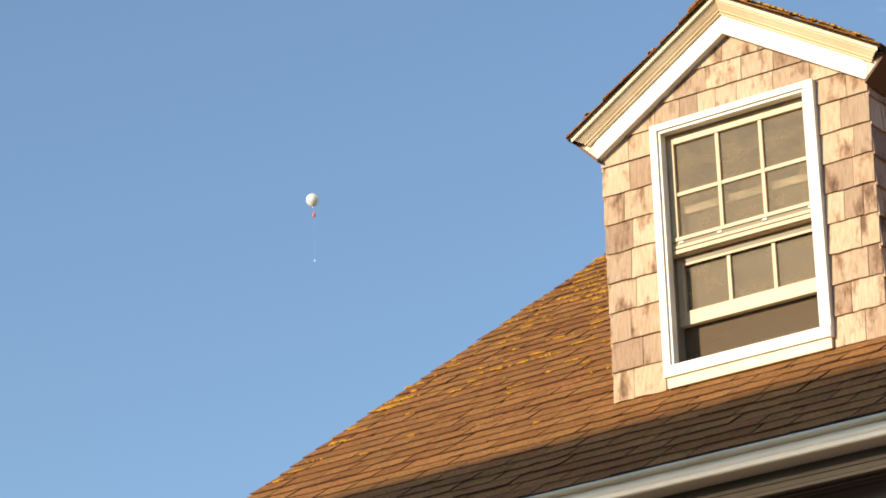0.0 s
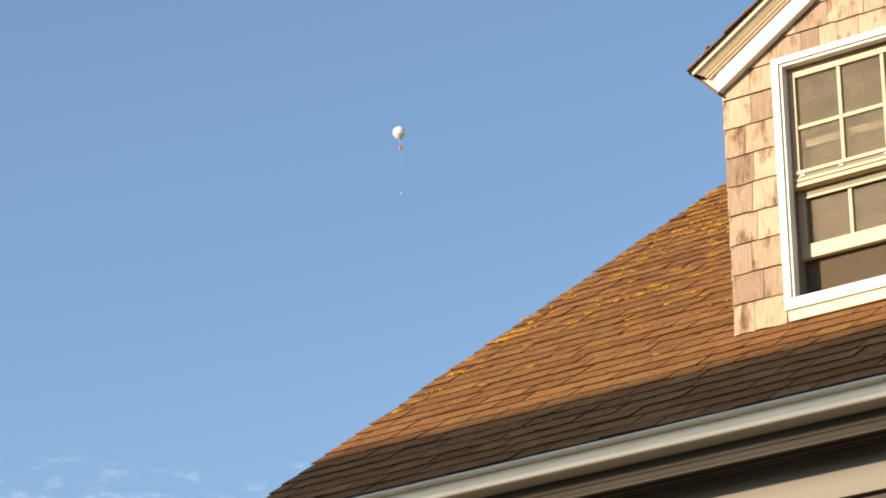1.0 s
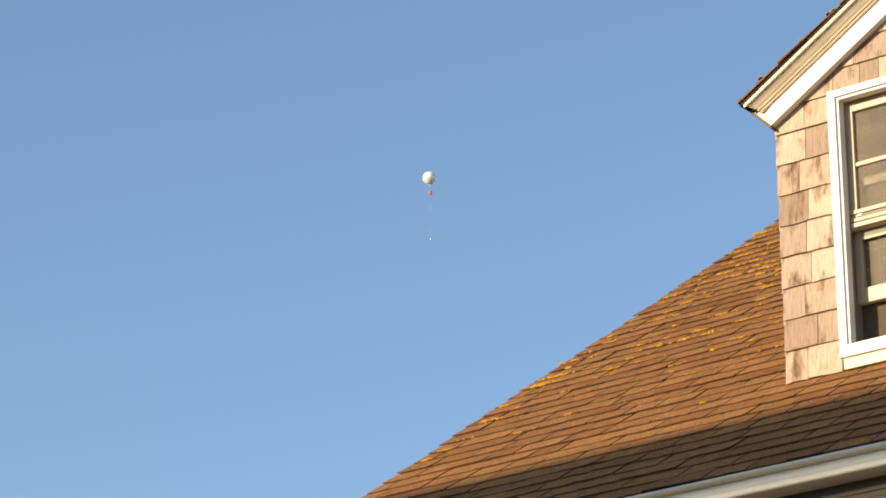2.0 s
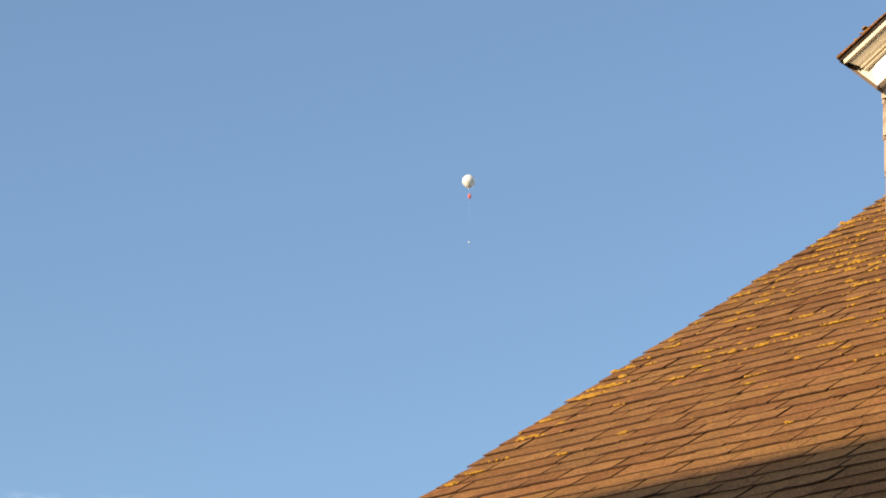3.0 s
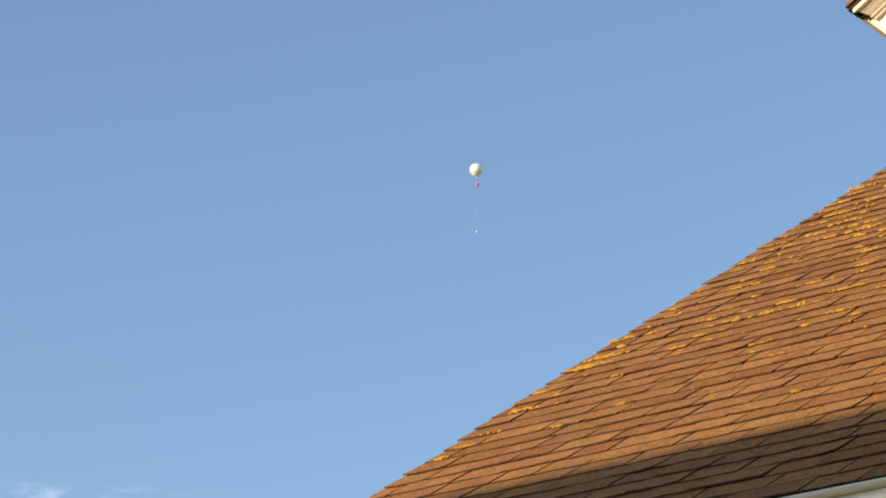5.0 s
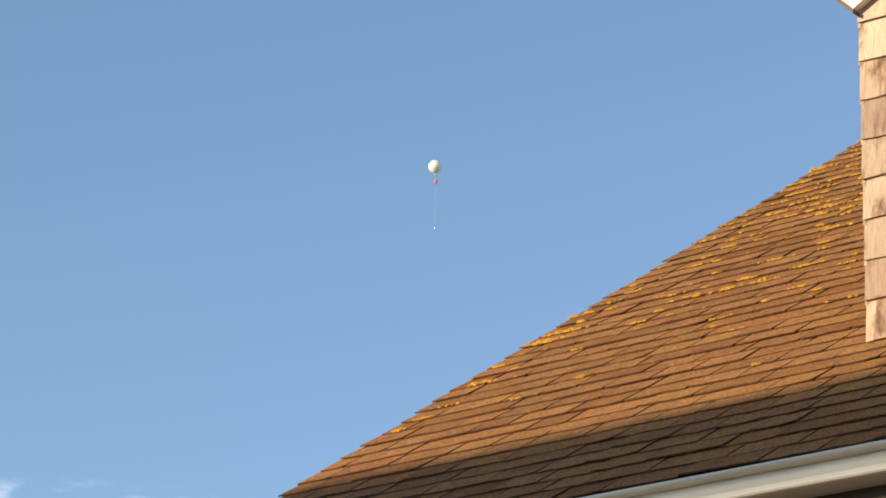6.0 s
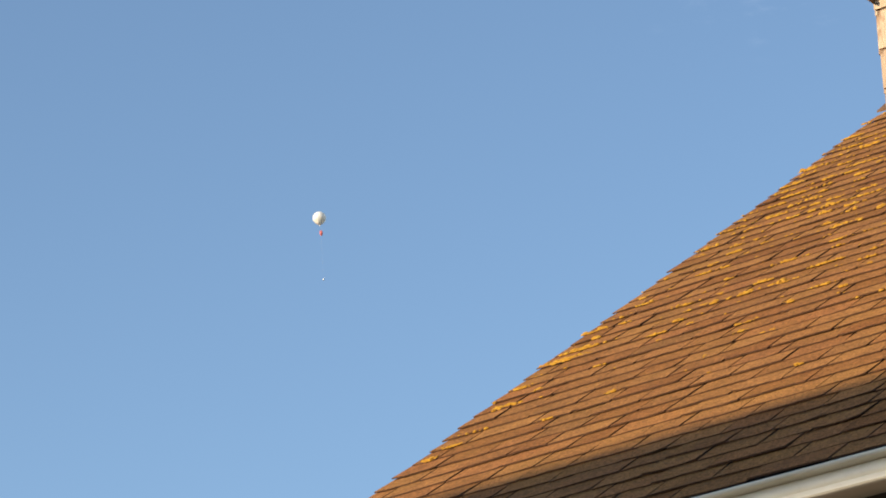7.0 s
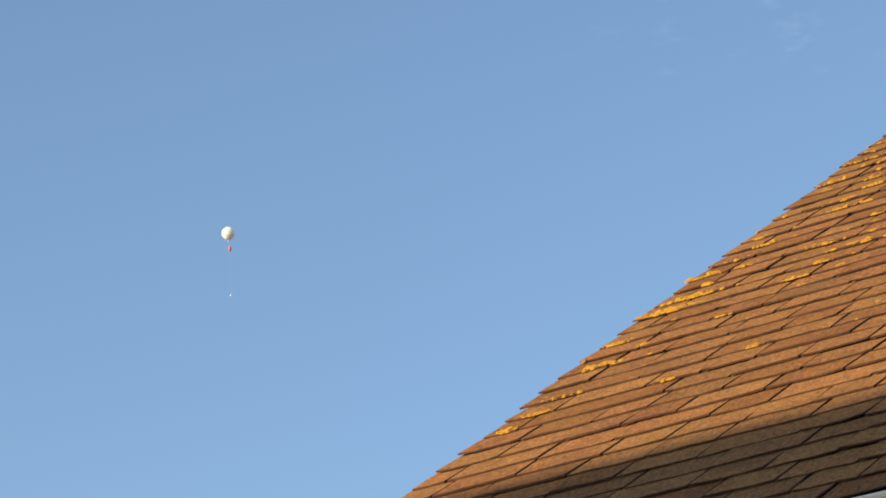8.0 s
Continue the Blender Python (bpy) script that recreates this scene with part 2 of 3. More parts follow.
def box(bm, x0, x1, y0, y1, z0, z1, bevel=0.0):
    made = bmesh.ops.create_cube(bm, size=1, matrix=Matrix.LocRotScale(((x0 + x1) / 2, (y0 + y1) / 2, (z0 + z1) / 2), None, (x1 - x0, y1 - y0, z1 - z0)))
    if bevel:
        edges = {e for v in made["verts"] for e in v.link_edges}
        bmesh.ops.bevel(bm, geom=list(edges), offset=bevel, segments=2, affect="EDGES", profile=0.7)
    return made


def boxed(name, mat, parent, x0, x1, y0, y1, z0, z1, bevel=0.002, label=""):
    bm = bmesh.new()
    box(bm, x0, x1, y0, y1, z0, z1, bevel)
    ob = part(name, bm, mat, None, label)
    return under(ob, parent) if parent else ob


def prism(bm, outline, axis_from, axis_to):
    """A solid from an outline of places, shifted from one offset vector to another."""
    a = [bm.verts.new(Vector(p) + Vector(axis_from)) for p in outline]
    b = [bm.verts.new(Vector(p) + Vector(axis_to)) for p in outline]
    bm.faces.new(a)
    bm.faces.new(b[::-1])
    for i in range(len(a)):
        j = (i + 1) % len(a)
        bm.faces.new((a[i], b[i], b[j], a[j]))


rng = random.Random(7)

# ---- plan ----
EAVE = 5.655                     # height of the roof plane over the eave line y = 0
PITCH = math.atan(8 / 12)
TP, CP, SP = math.tan(PITCH), math.cos(PITCH), math.sin(PITCH)
RAKE_X, HOUSE_X = -1.868, 5.2     # the roof's gable edge and its far end
RIDGE_Y = 4.505
SLOPE = RIDGE_Y / CP
COURSE = 0.1196
FIRST = -0.2654                  # butt edge of the first course along the slope
DY = 0.760                       # front of the dormer
DZ = EAVE + DY * TP              # foot of its front wall
DX1 = 1.252                      # its right corner; the left one is x = 0
WCOURSE = 0.1278
ROOF = Matrix.Translation((0, 0, EAVE)) @ Matrix.Rotation(PITCH, 4, "X")   # x along the eave, y up the slope

# ---- ground, added woods and shade frame ----
bm = bmesh.new()
bmesh.ops.create_grid(bm, x_segments=8, y_segments=8, size=2500)
ground = tagged(part("ground", bm, M_GROUND), "dry pale grass ground round the house", "ground", kind="structure")
# unseen woods all round, far off and low, added to cut low skylight
rw = random.Random(3)
wv, wf = [], []
for i in range(620):
    a = 2 * math.pi * rw.random()
    d = rw.uniform(72, 96)
    h, wd = rw.uniform(9, 17) * d / 96, rw.uniform(3.5, 6)
    base = len(wv)
    cx, cy = d * math.cos(a), d * math.sin(a)
    rings = ((0.0, 0.75), (0.3, 1.0), (0.62, 0.85), (0.86, 0.5))
    for zz, rr_ in rings:
        for k in range(7):
            t_ = 2 * math.pi * (k + 0.3 * rw.random()) / 7
            q = wd * rr_ * rw.uniform(0.7, 1.15)
            wv.append((cx + q * math.cos(t_), cy + q * math.sin(t_), h * zz + rw.uniform(-0.3, 0.3) * (zz > 0)))
    wv.append((cx, cy, h))
    for ring in range(3):
        for k in range(7):
            k2 = (k + 1) % 7
            wf.append((base + ring * 7 + k, base + ring * 7 + k2, base + ring * 7 + 7 + k2, base + ring * 7 + 7 + k))
    for k in range(7):
        wf.append((base + 21 + k, base + 21 + (k + 1) % 7, base + 28))
me = bpy.data.meshes.new("woods")
me.from_pydata(wv, [], wf)
me.materials.append(M_WOODS)
tagged(new("woods", me), "added unseen ring of dark green woods, dims low skylight", "woods", kind="stuff")
# unseen frame, added only to cast the shade band on the lower roof
shade_frame = empty("timber_frame", (-7, -15, 0), "added unseen frame whose deep beam shades the lower roof", "frame")
boxed("beam", M_SHADE_FRAME, shade_frame, -17, 4, -15.1, -15.0, 10.37, 11.05, 0.01)
# second thin bar feathers the upper edge of that shade
boxed("rail", M_SHADE_FRAME, shade_frame, -17, 4, -15.1, -15.0, 11.087, 11.125, 0.01)
for x in (-14.2, 0.9):
    boxed("post", M_SHADE_FRAME, shade_frame, x, x + 0.3, -15.2, -14.9, 0.0, 10.37, 0.01)
    boxed("stub", M_SHADE_FRAME, shade_frame, x, x + 0.1, -15.1, -15.0, 11.05, 11.087, 0)

# ---- house body ----
house = empty("house", (1.7, 4.25, 0), "cedar house with a brown shingled gable roof", "house")
FRONT_Y = 0.040
bm = bmesh.new()
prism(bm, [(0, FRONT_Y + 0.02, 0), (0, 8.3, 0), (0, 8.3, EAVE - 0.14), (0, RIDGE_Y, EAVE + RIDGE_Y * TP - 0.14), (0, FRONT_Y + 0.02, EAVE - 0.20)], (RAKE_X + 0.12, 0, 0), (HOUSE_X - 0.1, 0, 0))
under(part("wall", bm, M_SIDING, None, "siding wall, its shade put into the dark colour"), house)
bm = bmesh.new()
prism(bm, [(0, -0.205, EAVE - 0.205 * TP - 0.006), (0, RIDGE_Y, EAVE + RIDGE_Y * TP - 0.004), (0, 2 * RIDGE_Y + 0.03, EAVE - 0.03 * TP - 0.012), (0, 2 * RIDGE_Y + 0.03, EAVE - 0.03 * TP - 0.03), (0, RIDGE_Y, EAVE + RIDGE_Y * TP - 0.09), (0, -0.205, EAVE - 0.205 * TP - 0.018)], (RAKE_X + 0.012, 0, 0), (HOUSE_X, 0, 0))
roof = under(part("roof", bm, M_DECK, None, "brown shingled roof with orange lichen"), house)
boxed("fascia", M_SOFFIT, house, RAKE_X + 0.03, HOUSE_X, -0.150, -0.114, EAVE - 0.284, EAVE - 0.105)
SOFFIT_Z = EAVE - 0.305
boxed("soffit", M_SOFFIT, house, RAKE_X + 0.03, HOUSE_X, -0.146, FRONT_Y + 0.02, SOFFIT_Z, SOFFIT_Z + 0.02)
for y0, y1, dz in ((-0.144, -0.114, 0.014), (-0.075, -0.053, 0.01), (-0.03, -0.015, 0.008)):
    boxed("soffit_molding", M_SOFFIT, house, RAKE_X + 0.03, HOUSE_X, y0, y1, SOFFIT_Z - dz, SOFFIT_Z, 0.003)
boxed("frieze_board", M_FRIEZE, house, RAKE_X + 0.1, HOUSE_X - 0.1, FRONT_Y - 0.008, FRONT_Y + 0.018, SOFFIT_Z - 0.175, SOFFIT_Z - 0.001, 0.003, "beige frieze board, darkened for the shade under the eave")

# ---- gutter ----
gutter = empty("gutter", (1.7, -0.1, EAVE - 0.12), "grey-white metal gutter with rolled lip along the eave", "gutter")
GT = EAVE - 0.153                # top of its lip
outer = [(-0.116, 0.0), (-0.123, -0.003), (-0.1255, -0.010), (-0.123, -0.018), (-0.116, -0.022)]
for i in range(15):              # the hollow face between the two lips
    u = i / 14
    outer.append((-0.092 - 0.020 * math.sin(0.5 * math.pi * min(1.0, u * 1.5)) + 0.016 * u ** 4, -0.026 - 0.068 * u))
outer += [(-0.1165, -0.099), (-0.124, -0.102), (-0.1275, -0.110), (-0.124, -0.117), (-0.116, -0.121), (-0.026, -0.121), (-0.024, -0.118), (-0.024, 0.0)]
inner = [(-0.027, 0.0), (-0.029, -0.114), (-0.111, -0.114), (-0.109, -0.094), (-0.101, -0.060), (-0.092, -0.026), (-0.110, -0.004)]
profile = [(y - 0.126, z * 0.72) for y, z in outer + inner]
bm = bmesh.new()
prism(bm, [(0, y, GT + z) for y, z in profile], (RAKE_X - 0.02, 0, 0), (HOUSE_X, 0, 0))
trough = under(part("trough", bm, M_GUTTER), gutter)
for p in trough.data.polygons:
    p.use_smooth = len(p.vertices) == 4 and 5 <= p.index - 2 < 20
for x in (RAKE_X + 0.5, 0.1, 1.9, 3.7):
    boxed("hanger", M_GUTTER, gutter, x, x + 0.02, -0.244, -0.150, GT - 0.006, GT - 0.003, 0)

# ---- dormer ----
dormer = empty("dormer", (0.64, DY + 0.8, DZ), "cedar-shingled gable dormer with white trim on the roof", "dormer")
BACK_Y = DY + 2.3
SHY = DY + 0.016                 # outer face of the sheathing
RISE = 0.610                     # rise of the rakes
MID = DX1 / 2 + 0.006
RB = 1.069                        # height of the rake boards' lower edge over the corner, above the foot
WX0, WX1, WZ0, WZ1 = 0.283, 0.981, 0.085, 1.122   # the opening


def rake_z(x):
    return DZ + RB + (MID - abs(x - MID)) * RISE


# front sheathing with the window's opening through it
bm = bmesh.new()
top = lambda x: rake_z(x) + 0.06
for outline in ([(0.008, DZ - 0.1), (WX0, DZ - 0.1), (WX0, top(WX0)), (0.008, top(0.008))],
                [(WX1, DZ - 0.1), (DX1 - 0.008, DZ - 0.1), (DX1 - 0.008, top(DX1 - 0.008)), (WX1, top(WX1))],
                [(WX0, DZ + WZ1), (WX1, DZ + WZ1), (WX1, top(WX1)), (MID, top(MID)), (WX0, top(WX0))],
                [(WX0, DZ - 0.1), (WX1, DZ - 0.1), (WX1, DZ + WZ0), (WX0, DZ + WZ0)]):
    prism(bm, [(x, SHY, z) for x, z in outline], (0, 0, 0), (0, 0.09, 0))
front_wall = under(part("front_wall", bm, M_CEDAR, None, "weathered tan cedar shingles"), dormer)


def side_wall(x0, x1):
    bm = bmesh.new()
    zt = DZ + RB + 0.05
    prism(bm, [(0, SHY + 0.09, DZ - 0.05), (0, SHY + 0.09, zt), (0, DY + (zt - DZ) / TP + 0.1, zt)], (x0, 0, 0), (x1, 0, 0))
    return under(part("side_wall", bm, M_SHEATH), dormer)


left_wall, right_wall = side_wall(0.012, 0.10), side_wall(DX1 - 0.10, DX1 - 0.012)


# tapered wall shingles: local x across, z up, the face towards -y
def wall_shingle_mesh(w, e, seed):
    r = random.Random(seed)
    h = e + 0.035
    bm = bmesh.new()
    lo = [r.uniform(-0.0025, 0.0025) for _ in range(4)]
    xs = [0.0, w * 0.33, w * 0.67, w]
    thick, thin = r.uniform(0.010, 0.014), 0.003
    rows = []
    for y, z in ((-thick - 0.004, 0), (-thick * 0.55 - 0.004, h * 0.5), (-thin, h), (0.0, h), (-0.004, 0)):
        rows.append([bm.verts.new((x, y, z + (lo[i] if z == 0 else 0))) for i, x in enumerate(xs)])
    for a, b in zip(rows, rows[1:] + rows[:1]):
        for i in range(3):
            bm.faces.new((a[i], a[i + 1], b[i + 1], b[i]))
    for i in (0, 3):
        bm.faces.new([row[i] for row in rows])
    bmesh.ops.recalc_face_normals(bm, faces=bm.faces)
    me = bpy.data.meshes.new("shingle")
    bm.to_mesh(me)
    bm.free()
    me.materials.append(M_CEDAR)
    return me


def cut_shingle(outline, base):
    """A tapered shingle trimmed to a slanting outline."""
    bm = bmesh.new()
    prism(bm, [(x, SHY - 0.016 + 0.08 * (z - base), z) for x, z in outline], (0, 0, 0), (0, 0.0035, 0))
    return under(part("shingle", bm, M_CEDAR), front_wall)


def clip_poly(poly, keep):
    """Cuts a polygon of (x, z) to keep(x, z) >= 0."""
    out = []
    for i, p in enumerate(poly):
        q = poly[(i + 1) % len(poly)]
        a, b = keep(*p), keep(*q)
        if a >= 0:
            out.append(p)
        if a * b < 0:
            t = a / (a - b)
            out.append((p[0] + t * (q[0] - p[0]), p[1] + t * (q[1] - p[1])))
    return out


CAS0, CAS1, CASZ0, CASZ1 = 0.253, 1.020, 0.0, 1.146
r2 = random.Random(21)


def fill_course(x0, x1, z):
    x = x0
    while x < x1 - 0.002:
        w = r2.choice((0.085, 0.10, 0.12, 0.135, 0.15, 0.17))
        if x + w > x1 - 0.06:
            w = x1 - x
        yield x, min(w, 0.19) - 0.0025
        x += min(w, 0.19)


seed = 0
z = DZ + 0.014
while z < DZ + 1.62:
    rel = z - DZ
    spans = [(0.0, CAS0 - 0.002), (CAS1 + 0.002, DX1)] if rel < CASZ1 - 0.06 else [(0.0, DX1)]
    for x0, x1 in spans:
        for x, w in fill_course(x0, x1, z):
            seed += 1
            poly = [(x, z), (x + w, z), (x + w, z + WCOURSE + 0.03), (x, z + WCOURSE + 0.03)]
            whole = min(rake_z(px) + 0.03 - pz for px, pz in poly) > 0
            over = rel < CASZ1 < rel + WCOURSE + 0.03 and x0 == 0.0 and x1 == DX1
            if whole and not over:
                ob = new("shingle", wall_shingle_mesh(w, WCOURSE, seed))
                ob.matrix_basis = Matrix.Translation((x, SHY, z)) @ Matrix.Rotation(r2.uniform(-0.004, 0.004), 4, "Y")
                ob.parent = front_wall
            else:
                if over and x + w > CAS0 and x < CAS1:
                    poly = clip_poly(poly, lambda px, pz: pz - (DZ + CASZ1))
                poly = clip_poly(poly, lambda px, pz: DZ + RB + RISE * px + 0.03 - pz) if poly else poly
                poly = clip_poly(poly, lambda px, pz: DZ + RB + RISE * (2 * MID - px) + 0.03 - pz) if poly else poly
                if len(poly) >= 3:
                    cut_shingle(poly, z)
    z += WCOURSE if z - DZ < 0.95 else 0.104      # narrower courses in the gable
for ob in [o for o in front_wall.children]:
    ob.matrix_parent_inverse = Matrix()

# side wall shingles, facing outwards
for wall, sx, turn in ((right_wall, DX1 - 0.012, 90), (left_wall, 0.012, -90)):
    zc = 0.0
    while zc < RB + 0.04:
        y_from, y_to = DY + 0.008, DY + zc / TP + 0.14
        yy = y_from
        while yy < y_to:
            w = r2.choice((0.10, 0.12, 0.14, 0.16))
            seed += 1
            ob = new("shingle", wall_shingle_mesh(w - 0.003, WCOURSE, seed))
            # facing +x: local x runs along +y; facing -x: along -y
            place = (sx, yy, DZ + zc) if turn > 0 else (sx, yy + w - 0.003, DZ + zc)
            ob.matrix_basis = Matrix.Translation(place) @ Matrix.Rotation(radians(turn), 4, "Z")
            ob.parent = wall
            yy += w
        zc += WCOURSE

# rake boards, crown moldings and roof slabs, one for each slope
for side in (-1, 1):
    def P(x, z, y):
        """A place on this slope: x is the distance from the middle, z above the foot."""
        return (MID + side * x, y, DZ + z)
    apex = RB + MID * RISE
    reach = MID - 0.0            # the lower end of the rake board
    out = MID + 0.088            # the roof's edge
    line = lambda x, off: apex - x * RISE + off
    # rake board with a plumb cut foot
    bm = bmesh.new()
    prism(bm, [P(0, line(0, 0.0), DY - 0.03), P(reach, line(reach, 0.0), DY - 0.03), P(reach + 0.012, line(reach, 0.062), DY - 0.03), P(reach - 0.04, line(reach - 0.04, 0.092), DY - 0.03), P(0, line(0, 0.092), DY - 0.03)], (0, 0, 0), (0, 0.034, 0))
    under(part("rake_board", bm, M_WHITE, None, "bright white painted rake board"), dormer)
    bm = bmesh.new()
    prism(bm, [P(x, z, DY - 0.027) for x, z in ((reach - 0.03, line(reach - 0.03, 0.085)), (reach - 0.002, line(reach, 0.0)), (out + 0.002, line(out, 0.142)), (out - 0.012, line(out - 0.012, 0.146)))], (0, 0, 0), (0, 0.03, 0))
    under(part("cornice_return", bm, M_CROWN), dormer)
    # crown: a stepped, curved profile of (forward, up) swept along the slope
    prof = [(0.026, 0.08), (0.037, 0.08), (0.041, 0.084), (0.04, 0.0887), (0.036, 0.0911), (0.046, 0.0943), (0.048, 0.0991), (0.046, 0.1015), (0.053, 0.1086), (0.06, 0.1182), (0.069, 0.1277), (0.07, 0.1325), (0.081, 0.1341), (0.083, 0.15), (0.026, 0.15)]
    bm = bmesh.new()
    a = [bm.verts.new(P(0, line(0, up), DY - fwd)) for fwd, up in prof]
    b = [bm.verts.new(P(reach + 0.02 + 0.068 * (fwd - 0.026) / 0.057, line(reach + 0.02 + 0.068 * (fwd - 0.026) / 0.057, up), DY - fwd)) for fwd, up in prof]
    bm.faces.new(a)
    bm.faces.new(b[::-1])
    for i in range(len(a)):
        j = (i + 1) % len(a)
        bm.faces.new((a[i], b[i], b[j], a[j]))
    under(part("crown_molding", bm, M_CROWN, None, "white crown molding, warm light put into its cream tint"), dormer)
    # eave soffit and eave fascia along the side
    bm = bmesh.new()
    ze = line(out, 0.147)
    prism(bm, [P(MID - 0.005, line(reach, 0.075), 0), P(out - 0.012, ze - 0.022, 0), P(out - 0.012, ze - 0.002, 0), P(MID - 0.005, line(MID, 0.142), 0)], (0, DY - 0.028, 0), (0, BACK_Y - 0.4, 0))
    under(part("eave_soffit", bm, M_EAVE), dormer)
    # dark strip that paints in the shade on the eave's underside
    bm = bmesh.new()
    prism(bm, [P(out + 0.010, ze + 0.006, 0), P(out + 0.010, ze - 0.006, 0), P(reach - 0.004, line(reach, -0.016), 0), P(reach - 0.006, line(reach, -0.002), 0)], (0, DY - 0.034, 0), (0, BACK_Y - 0.4, 0))
    under(part("drip_board", bm, M_EAVE_SHADE, None, "dark brown strip for the shade under the eave"), dormer)
    # roof slab
    bm = bmesh.new()
    prism(bm, [P(0, line(0, 0.150), 0), P(out + 0.012, line(out + 0.012, 0.150), 0), P(out + 0.012, line(out + 0.012, 0.157), 0), P(0, line(0, 0.157), 0)], (0, DY - 0.087, 0), (0, BACK_Y + 0.35, 0))
    slab = under(part("roof", bm, M_DECK, None, "mossy brown shingled dormer roof"), dormer)
    # its shingles in courses up the slope
    slope_len = math.hypot(out, out * RISE)
    ang = math.atan(RISE)
    verts_rows = int(slope_len / 0.112)
    for k in range(verts_rows + 1):
        d = slope_len + 0.02 - k * 0.112
        if d < 0.05:
            continue
        yy = DY - 0.108 + r2.uniform(0, 0.02)
        while yy < BACK_Y + 0.2:
            w = r2.uniform(0.18, 0.28)
            bm = bmesh.new()
            lo, hi = d, max(d - 0.15, 0.0)
            q = []
            for dist, lift in ((lo, 0.004), (lo, 0.012), (hi, 0.003), (hi, 0.001)):
                q.append((MID + side * (dist * math.cos(ang)), 0, DZ + apex + 0.159 - dist * math.sin(ang) + lift * 1.1))
            prism(bm, q, (0, yy, 0), (0, yy + w - 0.004, 0))
            under(part("shingle", bm, M_ROOF), slab)
            yy += w
    for ob in slab.children:
        ob.matrix_parent_inverse = Matrix()
bm = bmesh.new()
zr = DZ + RB + MID * RISE + 0.171
prism(bm, [(MID - 0.11, 0, zr - 0.058), (MID, 0, zr + 0.012), (MID + 0.11, 0, zr - 0.058), (MID + 0.11, 0, zr - 0.07), (MID, 0, zr), (MID - 0.11, 0, zr - 0.07)], (0, DY - 0.106, 0), (0, BACK_Y + 0.3, 0))
under(part("ridge_cap", bm, M_ROOF), dormer)

# ---- dormer window ----
win = empty("window_1", (MID, DY, DZ), "cream six-over-six sash window, lower sash raised, white casing", "window", kind="structure")
CF = DY - 0.022                  # face of the casing


def wpart(name, mat, x0, x1, y0, y1, z0, z1, parent=None, bevel=0.003, label=""):
    ob = boxed(name, mat, None, x0, x1, y0, y1, DZ + z0, DZ + z1, bevel, label)
    ob.parent = parent or win
    ob.matrix_parent_inverse = Matrix.Translation(-win.location) if parent is None else Matrix()
    return ob


for nm, x0, x1, z0, z1 in (("casing", CAS0, WX0 + 0.004, 0.055, CASZ1), ("casing", WX1 - 0.004, CAS1, 0.055, CASZ1), ("casing", WX0 + 0.004, WX1 - 0.004, WZ1 - 0.004, CASZ1)):
    wpart(nm, M_WHITE, x0, x1, CF, SHY + 0.01, z0, z1, label="white painted casing")
# inner bead of the casing, a step further back
for x0, x1, z0, z1 in ((WX0 + 0.004, WX0 + 0.016, 0.10, WZ1 - 0.004), (WX1 - 0.016, WX1 - 0.004, 0.10, WZ1 - 0.004), (WX0 + 0.016, WX1 - 0.016, WZ1 - 0.016, WZ1 - 0.004)):
    wpart("bead", M_WHITE, x0, x1, CF + 0.010, SHY + 0.012, z0, z1, bevel=0.002)
wpart("window_sill", M_WHITE, CAS0 + 0.002, CAS1 - 0.002, CF - 0.004, SHY + 0.10, 0.056, 0.104, bevel=0.004, label="white painted sloping sill")
wpart("apron", M_APRON, CAS0 + 0.012, CAS1 - 0.006, CF + 0.006, SHY + 0.01, 0.010, 0.054, label="white apron board with a knot stain")
for x0, x1 in ((WX0 - 0.012, WX0 + 0.002), (WX1 - 0.002, WX1 + 0.012)):
    wpart("jamb", M_JAMB, x0, x1, SHY + 0.012, SHY + 0.13, 0.10, WZ1, bevel=0.001)
wpart("jamb", M_JAMB, WX0 + 0.002, WX1 - 0.002, SHY + 0.012, SHY + 0.13, WZ1 - 0.002, WZ1 + 0.012, bevel=0.001)


